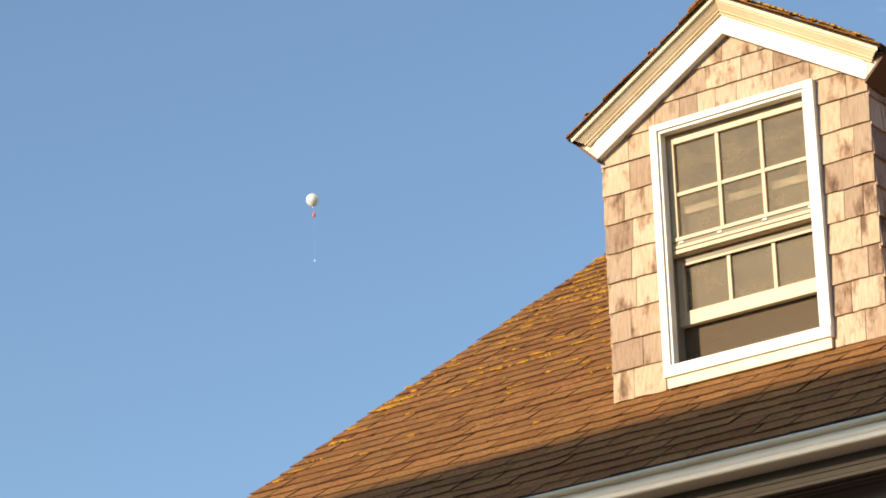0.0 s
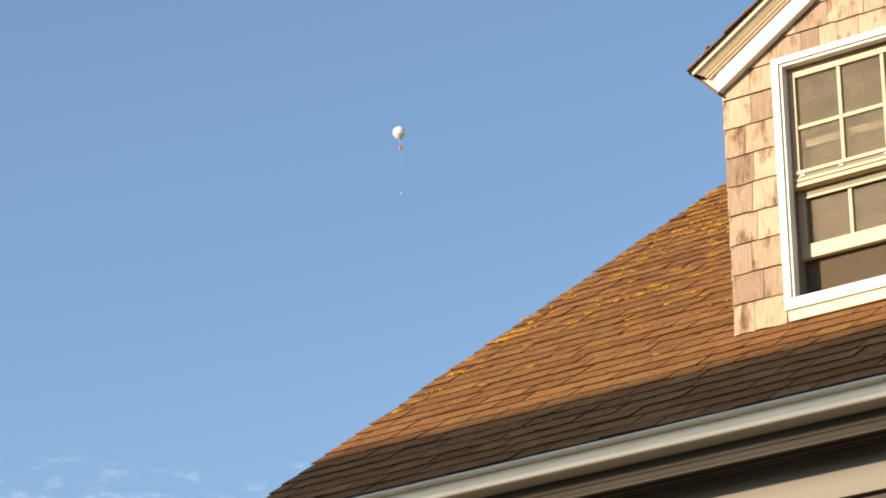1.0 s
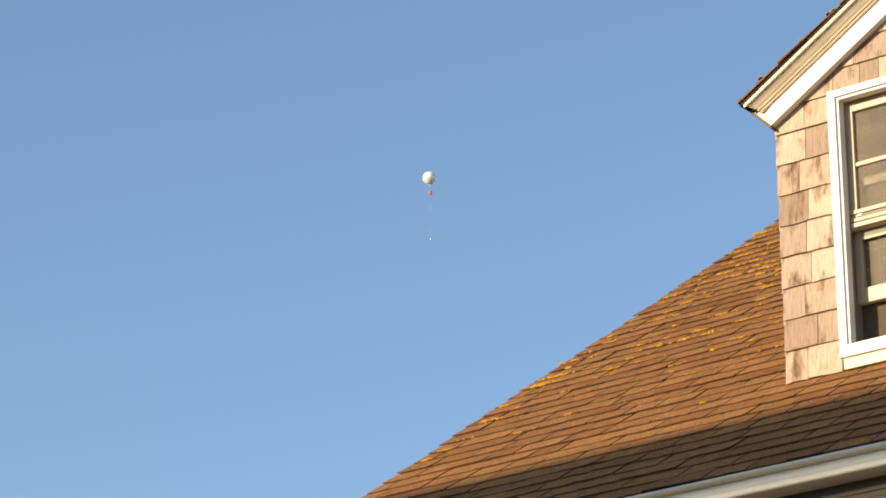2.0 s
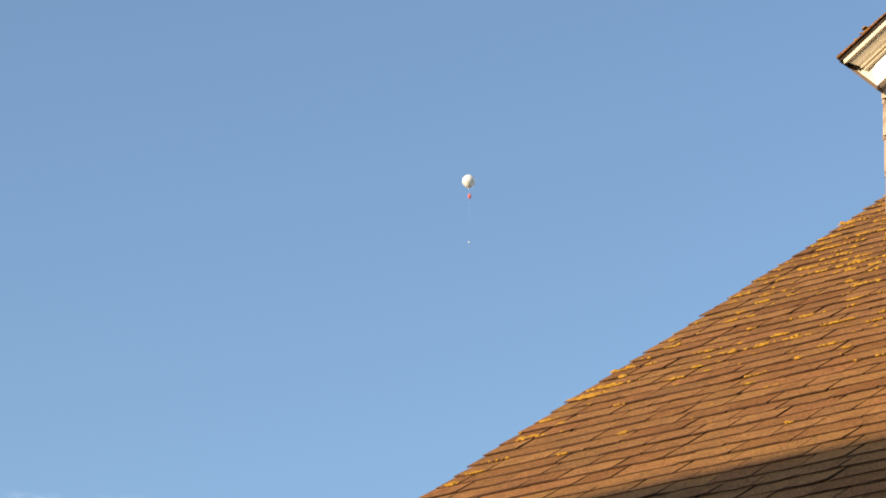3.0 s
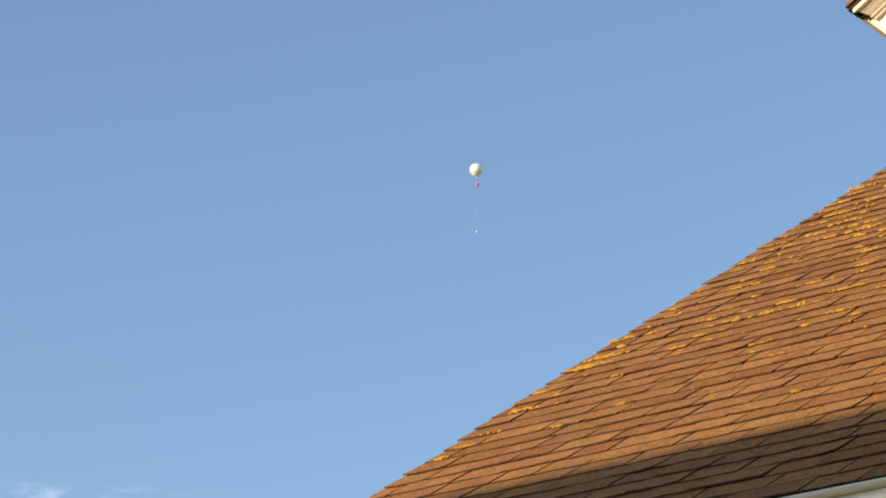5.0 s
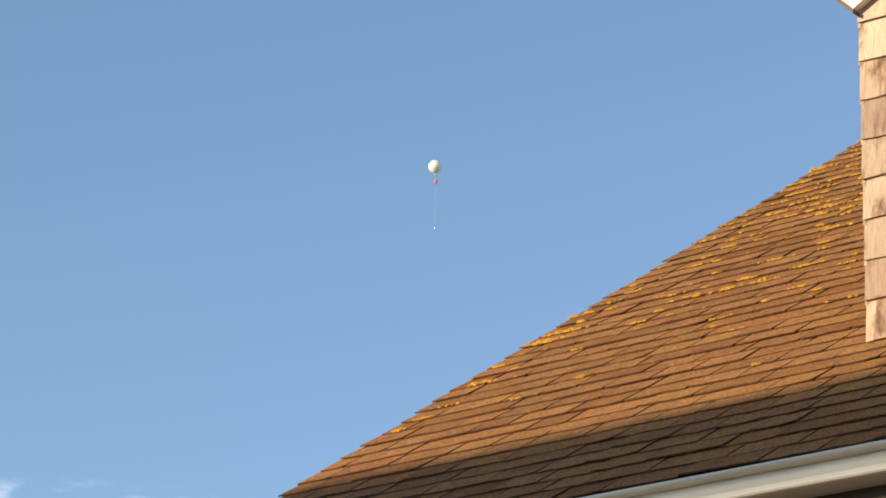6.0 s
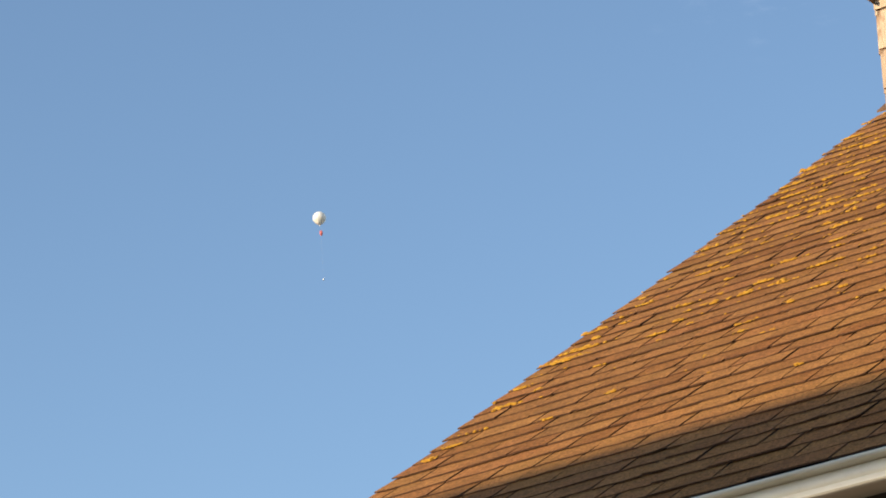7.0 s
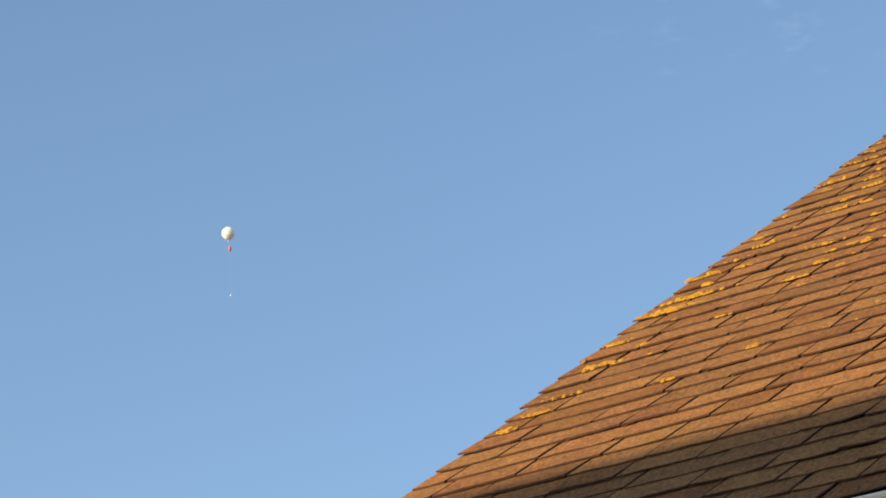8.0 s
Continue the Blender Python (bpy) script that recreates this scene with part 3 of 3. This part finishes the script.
def sash(name, y, z0, z1, cols, rows, stile, top_rail, bottom_rail, depth=0.03):
    ob = empty(name, (0, 0, 0), "", "")
    ob.parent = win
    ob.matrix_parent_inverse = Matrix.Translation(-win.location)
    x0, x1 = WX0 + 0.003, WX1 - 0.003
    for nm, a, b, c, d in (("stile", x0, x0 + stile, z0, z1), ("stile", x1 - stile, x1, z0, z1), ("rail", x0 + stile, x1 - stile, z1 - top_rail, z1), ("rail", x0 + stile, x1 - stile, z0, z0 + bottom_rail)):
        wpart(nm, M_CREAM, a, b, y, y + depth, c, d, ob)
    gx0, gx1, gz0, gz1 = x0 + stile, x1 - stile, z0 + bottom_rail, z1 - top_rail
    m = 0.0085
    for i in range(1, cols):
        x = gx0 + (gx1 - gx0) * i / cols
        wpart("muntin", M_CREAM, x - m, x + m, y + 0.004, y + depth - 0.006, gz0, gz1, ob)
    for j in range(1, rows):
        zz = gz0 + (gz1 - gz0) * j / rows
        for i in range(cols):
            xa = gx0 + (gx1 - gx0) * i / cols + (m if i else 0)
            xb = gx0 + (gx1 - gx0) * (i + 1) / cols - (m if i < cols - 1 else 0)
            wpart("muntin", M_CREAM, xa, xb, y + 0.005, y + depth - 0.007, zz - m, zz + m, ob)
    for i in range(cols):
        for j in range(rows):
            xa, xb = gx0 + (gx1 - gx0) * i / cols + m, gx0 + (gx1 - gx0) * (i + 1) / cols - m
            za, zb = gz0 + (gz1 - gz0) * j / rows + m, gz0 + (gz1 - gz0) * (j + 1) / rows - m
            p = wpart("pane", M_GLASS, xa - 0.004, xb + 0.004, y + 0.014, y + 0.017, za - 0.004, zb + 0.004, ob, 0, "clear glass pane")
            p.visible_shadow = False
    return ob


US, LS = SHY + 0.022, SHY + 0.058
upper = sash("upper_sash", US, 0.582, WZ1 - 0.004, 3, 2, 0.042, 0.052, 0.045)
lower = sash("lower_sash", LS, 0.292, 0.80, 3, 2, 0.034, 0.034, 0.060)
# parting rail of the storm frame with its small tabs, and the meeting rail's proud lip
wpart("storm_rail", M_CREAM, WX0 + 0.003, WX1 - 0.003, US - 0.008, US - 0.001, 0.640, 0.656, bevel=0.002)
for x in (0.33, 0.51, 0.72, 0.93):
    wpart("tab", M_WHITE, x, x + 0.022, US - 0.006, US - 0.001, 0.629, 0.638, bevel=0.002)
wpart("rail_recess", M_STRIP, WX0 + 0.042, WX1 - 0.042, US - 0.001, US + 0.012, 0.620, 0.643, bevel=0.001)
# strip added under the meeting rail, shade put into its colour
wpart("weather_strip", M_STRIP, WX0 + 0.036, WX1 - 0.036, LS - 0.004, LS - 0.0005, 0.555, 0.584, bevel=0.001)
wpart("strip_edge", M_CREAM, WX0 + 0.036, WX1 - 0.036, LS - 0.005, LS - 0.0005, 0.545, 0.555, bevel=0.001)
wpart("meeting_lip", M_CREAM, WX0 + 0.02, WX1 - 0.003, US - 0.010, US - 0.001, 0.585, 0.603, bevel=0.003)
wpart("rail_groove", M_RECESS, WX0 + 0.02, WX1 - 0.003, US - 0.004, US - 0.001, 0.603, 0.608, bevel=0)
wpart("meeting_lip", M_CREAM, WX0 + 0.02, WX1 - 0.003, US - 0.008, US - 0.001, 0.608, 0.622, bevel=0.003)
wpart("insect_screen", M_SCREEN, WX0 + 0.003, WX1 - 0.003, LS + 0.036, LS + 0.038, 0.10, 0.62, bevel=0, label="brown insect screen mesh")
# the room behind it
room = bmesh.new()
box(room, 0.11, DX1 - 0.11, SHY + 0.14, DY + 2.2, DZ - 0.3, DZ + 1.18)
bmesh.ops.delete(room, geom=[f for f in room.faces if f.calc_center_median().y < SHY + 0.2], context="FACES")
tagged(part("room_wall", room, M_ROOM), "dim beige plaster walls of the dormer room", "wall", kind="structure")

# ---- main roof shingles ----
def roof_shingle_shape(w, seed):
    """Vertices and faces of a worn, tapered shingle: x across, y up the slope. The first three faces are its weathered top."""
    r = random.Random(seed)
    h = COURSE + 0.032
    t = r.uniform(0.0030, 0.0054)
    xs = (0.0, w * r.uniform(0.25, 0.4), w * r.uniform(0.6, 0.75), w)
    j = [r.uniform(-0.0052, 0.0052) for _ in xs]
    curl = [r.uniform(0.0, 0.0022) * (2 if k in (0, 3) and r.random() < 0.4 else 1) for k in range(4)]
    lean = (r.uniform(-0.007, 0.007), r.uniform(-0.007, 0.007))
    v = []
    for k, x in enumerate(xs):
        v.append((x, j[k], 0.0045 + curl[k]))
    for k, x in enumerate(xs):
        v.append((x, j[k], 0.0045 + t + curl[k]))
    for k, x in enumerate(xs):
        v.append((x + (lean[0] if k == 0 else lean[1] if k == 3 else 0), h, 0.0))
    for k, x in enumerate(xs):
        v.append((x + (lean[0] if k == 0 else lean[1] if k == 3 else 0), h, 0.0026))
    f = [(4 + k, 5 + k, 13 + k, 12 + k) for k in range(3)]
    f += [(k, k + 1, k + 5, k + 4) for k in range(3)]
    f += [(k, 8 + k, 9 + k, k + 1) for k in range(3)]
    f += [(8 + k, 12 + k, 13 + k, 9 + k) for k in range(3)]
    f += [(0, 4, 12, 8), (3, 11, 15, 7)]
    return v, f


WIDTHS = [0.10, 0.13, 0.15, 0.165, 0.18, 0.20, 0.225, 0.25]
SHARED = []
for i, w in enumerate(WIDTHS):
    for k in range(7):
        v, f = roof_shingle_shape(w - 0.0070, 100 + i * 7 + k)
        me = bpy.data.meshes.new("shingle")
        me.from_pydata(v, [], f)
        me.materials.append(M_ROOF)
        me.materials.append(M_EDGE)
        for p in me.polygons:
            p.material_index = 0 if p.index < 3 else 1
        SHARED.append((w, me))

far_v, far_f, far_m = [], [], []
r3 = random.Random(5)
rows = int(SLOPE / COURSE)
for row in range(rows + 1):
    s = FIRST + row * COURSE
    if s > SLOPE - 0.03:
        break
    x = RAKE_X + r3.uniform(-0.012, 0.010)
    first = True
    while x < HOUSE_X:
        w = r3.choice(WIDTHS[:5] if first else WIDTHS[2:])
        first = False
        y_here = s * CP
        # skip what the dormer covers
        covered = 0.03 < x and x + w < DX1 - 0.03 and y_here > DY + 0.12 and y_here < DY + 1.5
        if not covered:
            w_, me = r3.choice([q for q in SHARED if q[0] == w])
            lift, skew = r3.uniform(0, 0.0030), r3.gauss(0, 0.010)
            m = Matrix.Translation((x, s, lift)) @ Matrix.Rotation(skew, 4, "Z")
            if x < 0.12 and 0.2 < s < 3.3:
                ob = new("shingle", me)
                ob.parent = roof
                ob.matrix_basis = ROOF @ m
            else:
                mm = ROOF @ m
                base = len(far_v)
                far_v += [tuple(mm @ v.co) for v in me.vertices]
                far_f += [tuple(base + i for i in p.vertices) for p in me.polygons]
                far_m += [p.material_index for p in me.polygons]
        x += w
me = bpy.data.meshes.new("roof_shingles")
me.from_pydata(far_v, [], far_f)
me.materials.append(M_ROOF_FAR)
me.materials.append(M_EDGE)
me.polygons.foreach_set("material_index", far_m)
rest = new("roof_shingles", me)
rest.parent = roof
tagged(rest, "brown roof shingles in courses", kind="stuff")

# ridge caps, lapped and a little uneven
r4 = random.Random(9)
x = RAKE_X - 0.015
k = 0
zt = EAVE + RIDGE_Y * TP
while x < HOUSE_X:
    bm = bmesh.new()
    a = r4.uniform(0.085, 0.105)
    up0, up1 = 0.020 + r4.uniform(0, 0.005), 0.010
    for lift, xx in ((up0, x), (up1, x + 0.20)):
        pts = [(xx, RIDGE_Y - a, zt - a * TP + lift), (xx, RIDGE_Y - 0.015, zt + lift - 0.004), (xx, RIDGE_Y + 0.015, zt + lift - 0.004), (xx, RIDGE_Y + a, zt - a * TP + lift),
               (xx, RIDGE_Y + a, zt - a * TP + lift - 0.008), (xx, RIDGE_Y, zt + lift - 0.014), (xx, RIDGE_Y - a, zt - a * TP + lift - 0.008)]
        vs = [bm.verts.new(p) for p in pts]
        if lift == up0:
            first_ring = vs
            bm.faces.new(vs)
        else:
            bm.faces.new(vs[::-1])
            for i in range(7):
                j = (i + 1) % 7
                bm.faces.new((first_ring[i], vs[i], vs[j], first_ring[j]))
    part("ridge_cap", bm, M_CAP, roof)
    x += r4.uniform(0.11, 0.14)
    k += 1

# ---- lichen ----
r5 = random.Random(33)
lv, lf = [], []


def blob(mat4, rx, ry, rz):
    base = len(lv)
    n = 6
    ring = [(math.cos(2 * math.pi * i / n) * r5.uniform(0.75, 1.2), math.sin(2 * math.pi * i / n) * r5.uniform(0.75, 1.2)) for i in range(n)]
    for f_, h_ in ((1.0, 0.0), (0.7, 0.75)):
        for a, b in ring:
            lv.append(tuple(mat4 @ Vector((a * rx * f_, b * ry * f_, h_ * rz))))
    lv.append(tuple(mat4 @ Vector((0, 0, rz))))
    for i in range(n):
        j = (i + 1) % n
        lf.append((base + i, base + j, base + n + j, base + n + i))
        lf.append((base + n + i, base + n + j, base + 2 * n))


def clump(x, s, length, n_):
    """A ragged growth: mostly along a butt edge, sometimes a round patch on the face above it."""
    row = round((s - FIRST) / COURSE)
    sb = FIRST + row * COURSE
    patch = r5.random() < 0.35
    off = r5.uniform(0.0, 0.03) if patch else 0.0
    for _ in range(int(n_ * 2.4)):
        if patch:
            dx, ds = r5.gauss(0, 0.009 + length * 0.22), abs(off + r5.gauss(0, 0.008))
        else:
            dx = r5.gauss(0, length * 0.30)
            ds = abs(r5.gauss(0, 0.007)) - 0.004
        size = 0.0016 + (0.0092 if patch else 0.0066) * r5.random() ** 2
        top = 0.0098 - 0.045 * max(ds, 0)
        blob(ROOF @ Matrix.Translation((max(x + dx, RAKE_X - 0.006), sb + ds, top)), size * r5.uniform(0.8, 1.7), size * r5.uniform(0.8, 1.3), size * r5.uniform(0.5, 1.0))


for x, s, length, n in ((-1.82, 1.80, 0.07, 34), (-1.785, 2.03, 0.13, 80), (-1.74, 2.07, 0.10, 50), (-1.77, 1.57, 0.09, 44), (-1.765, 1.22, 0.07, 26), (-0.89, 2.35, 0.10, 34), (-0.755, 2.01, 0.07, 22), (-1.33, 3.39, 0.06, 24),
                        (-1.135, 2.37, 0.08, 20), (-1.445, 2.38, 0.06, 16), (-1.36, 2.15, 0.05, 16), (-1.62, 2.96, 0.05, 14), (-1.595, 2.835, 0.06, 14), (-1.57, 3.14, 0.05, 10), (-1.15, 2.64, 0.06, 16), (-1.04, 2.28, 0.05, 12)):
    clump(x, s, length, n)
for x, s, length, n in ((-1.16, 2.22, 0.07, 14), (-1.73, 2.66, 0.06, 14), (-0.94, 1.71, 0.05, 10), (-0.91, 1.60, 0.04, 8), (-1.68, 3.95, 0.09, 26), (-1.35, 3.58, 0.05, 14), (-1.83, 4.44, 0.08, 24), (-1.08, 2.96, 0.06, 18), (-1.00, 2.78, 0.05, 16), (-1.19, 3.46, 0.10, 24), (-1.61, 4.51, 0.07, 20), (-1.39, 1.97, 0.06, 10)):
    clump(x, s, length, n)
for _ in range(900):
    x, s = r5.uniform(RAKE_X, 0.0), r5.uniform(0.9, SLOPE)
    keep = 0.04 + 0.9 * min(1.0, max(0.0, (s - 1.4) / 2.6)) + (0.35 if x < RAKE_X + 0.12 and s > 1.0 else 0)
    if r5.random() < keep * (0.5 + 0.5 * (noise.noise((x * 1.4, s * 1.4, 3.1)) > -0.1)):
        clump(x, s, 0.012 + 0.075 * r5.random() ** 2, r5.choice((1, 2, 2, 3, 4, 6, 9, 14)) if s > 1.8 else r5.randint(2, 8))
# small single tufts scattered over the upper slope
for _ in range(1250):
    x, s = r5.uniform(RAKE_X, 0.02), r5.uniform(1.1, SLOPE - 0.05)
    if r5.random() > 0.12 + 0.8 * (s - 1.1) / (SLOPE - 1.1):
        continue
    sb = FIRST + round((s - FIRST) / COURSE) * COURSE
    for _ in range(r5.randint(1, 4)):
        size, ds = r5.uniform(0.0022, 0.0058), abs(r5.gauss(0, 0.02))
        blob(ROOF @ Matrix.Translation((max(x + r5.gauss(0, 0.008), RAKE_X), sb + ds, 0.0098 - 0.045 * ds)), size * r5.uniform(1.0, 1.9), size, size * 0.7)
# on the dormer roof's right slope, along its front edge
ang = math.atan(RISE)
for _ in range(70):
    d = r5.uniform(0.05, 0.82)
    m = Matrix.Translation((MID + d * math.cos(ang), DY - 0.103 + abs(r5.gauss(0, 0.05)), DZ + RB + MID * RISE + 0.177 - d * math.sin(ang))) @ Matrix.Rotation(ang, 4, "Y")
    for _ in range(r5.randint(3, 8)):
        size = r5.uniform(0.005, 0.012)
        blob(m @ Matrix.Translation((r5.gauss(0, 0.015), abs(r5.gauss(0, 0.012)), 0)), size * 1.4, size, size * 0.9)
for _ in range(22):
    d = r5.uniform(0.05, 0.8)
    m = Matrix.Translation((MID - d * math.cos(ang), DY - 0.095 + abs(r5.gauss(0, 0.05)), DZ + RB + MID * RISE + 0.177 - d * math.sin(ang))) @ Matrix.Rotation(-ang, 4, "Y")
    for _ in range(r5.randint(2, 5)):
        size = r5.uniform(0.004, 0.009)
        blob(m @ Matrix.Translation((r5.gauss(0, 0.015), abs(r5.gauss(0, 0.012)), 0)), size * 1.4, size, size * 0.9)
me = bpy.data.meshes.new("lichen")
me.from_pydata(lv, [], lf)
me.materials.append(M_LICHEN)
tagged(new("lichen", me), "orange-yellow lichen clumps on the roof shingles", "lichen", kind="stuff")

# ---- weather balloon ----
BALL = Vector((-216.6, 288.34, 152.47))
balloon = empty("weather_balloon", BALL, "white latex weather balloon with red parachute aloft", "balloon")
R = 0.74
bm = bmesh.new()
bmesh.ops.create_uvsphere(bm, u_segments=40, v_segments=28, radius=R)
for v in bm.verts:
    if v.co.z < -0.45 * R:
        k = (-0.45 * R - v.co.z) / (0.55 * R)
        v.co.x *= 1 - 0.12 * k
        v.co.y *= 1 - 0.12 * k
        v.co.z -= 0.10 * R * k * k
for f in bm.faces:
    f.smooth = True
part("envelope", bm, M_LATEX, balloon)
bm = bmesh.new()
bmesh.ops.create_cone(bm, cap_ends=True, segments=16, radius1=0.04, radius2=0.07, depth=0.2, matrix=Matrix.Translation((0, 0, -R - 0.13)))
part("neck", bm, M_LATEX, balloon)


def cord(a, b, r):
    bm = bmesh.new()
    d = Vector(b) - Vector(a)
    bmesh.ops.create_cone(bm, cap_ends=True, segments=6, radius1=r, radius2=r, depth=d.length, matrix=Matrix.Translation((Vector(a) + Vector(b)) / 2) @ d.to_track_quat("Z", "Y").to_matrix().to_4x4())
    part("cord", bm, M_FOAM, balloon)


CH, PL = Vector((0.10, 0.07, -1.8)), Vector((0.1, 0.07, -7.4))
cord((0, 0, -R - 0.2), CH + Vector((0, 0, 0.35)), 0.003)
cord(CH - Vector((0, 0, 0.3)), PL, 0.002)
bm = bmesh.new()
folds = 10
prev = None
for zz, rr in ((0.32, 0.02), (0.22, 0.11), (0.05, 0.16), (-0.16, 0.13), (-0.34, 0.05)):
    ring = [bm.verts.new((CH.x + rr * (1 + 0.22 * (i % 2)) * math.cos(2 * math.pi * i / (2 * folds)), CH.y + rr * (1 + 0.22 * (i % 2)) * math.sin(2 * math.pi * i / (2 * folds)), CH.z + zz)) for i in range(2 * folds)]
    if prev:
        for i in range(2 * folds):
            j = (i + 1) % (2 * folds)
            bm.faces.new((prev[i], prev[j], ring[j], ring[i]))
    else:
        bm.faces.new(ring)
    prev = ring
bm.faces.new(prev[::-1])
part("parachute", bm, M_RED, balloon, "folded red parachute")
bm = bmesh.new()
box(bm, PL.x - 0.07, PL.x + 0.07, PL.y - 0.07, PL.y + 0.07, PL.z - 0.08, PL.z + 0.08, 0.015)
part("payload_box", bm, M_FOAM, balloon, "small white instrument box")
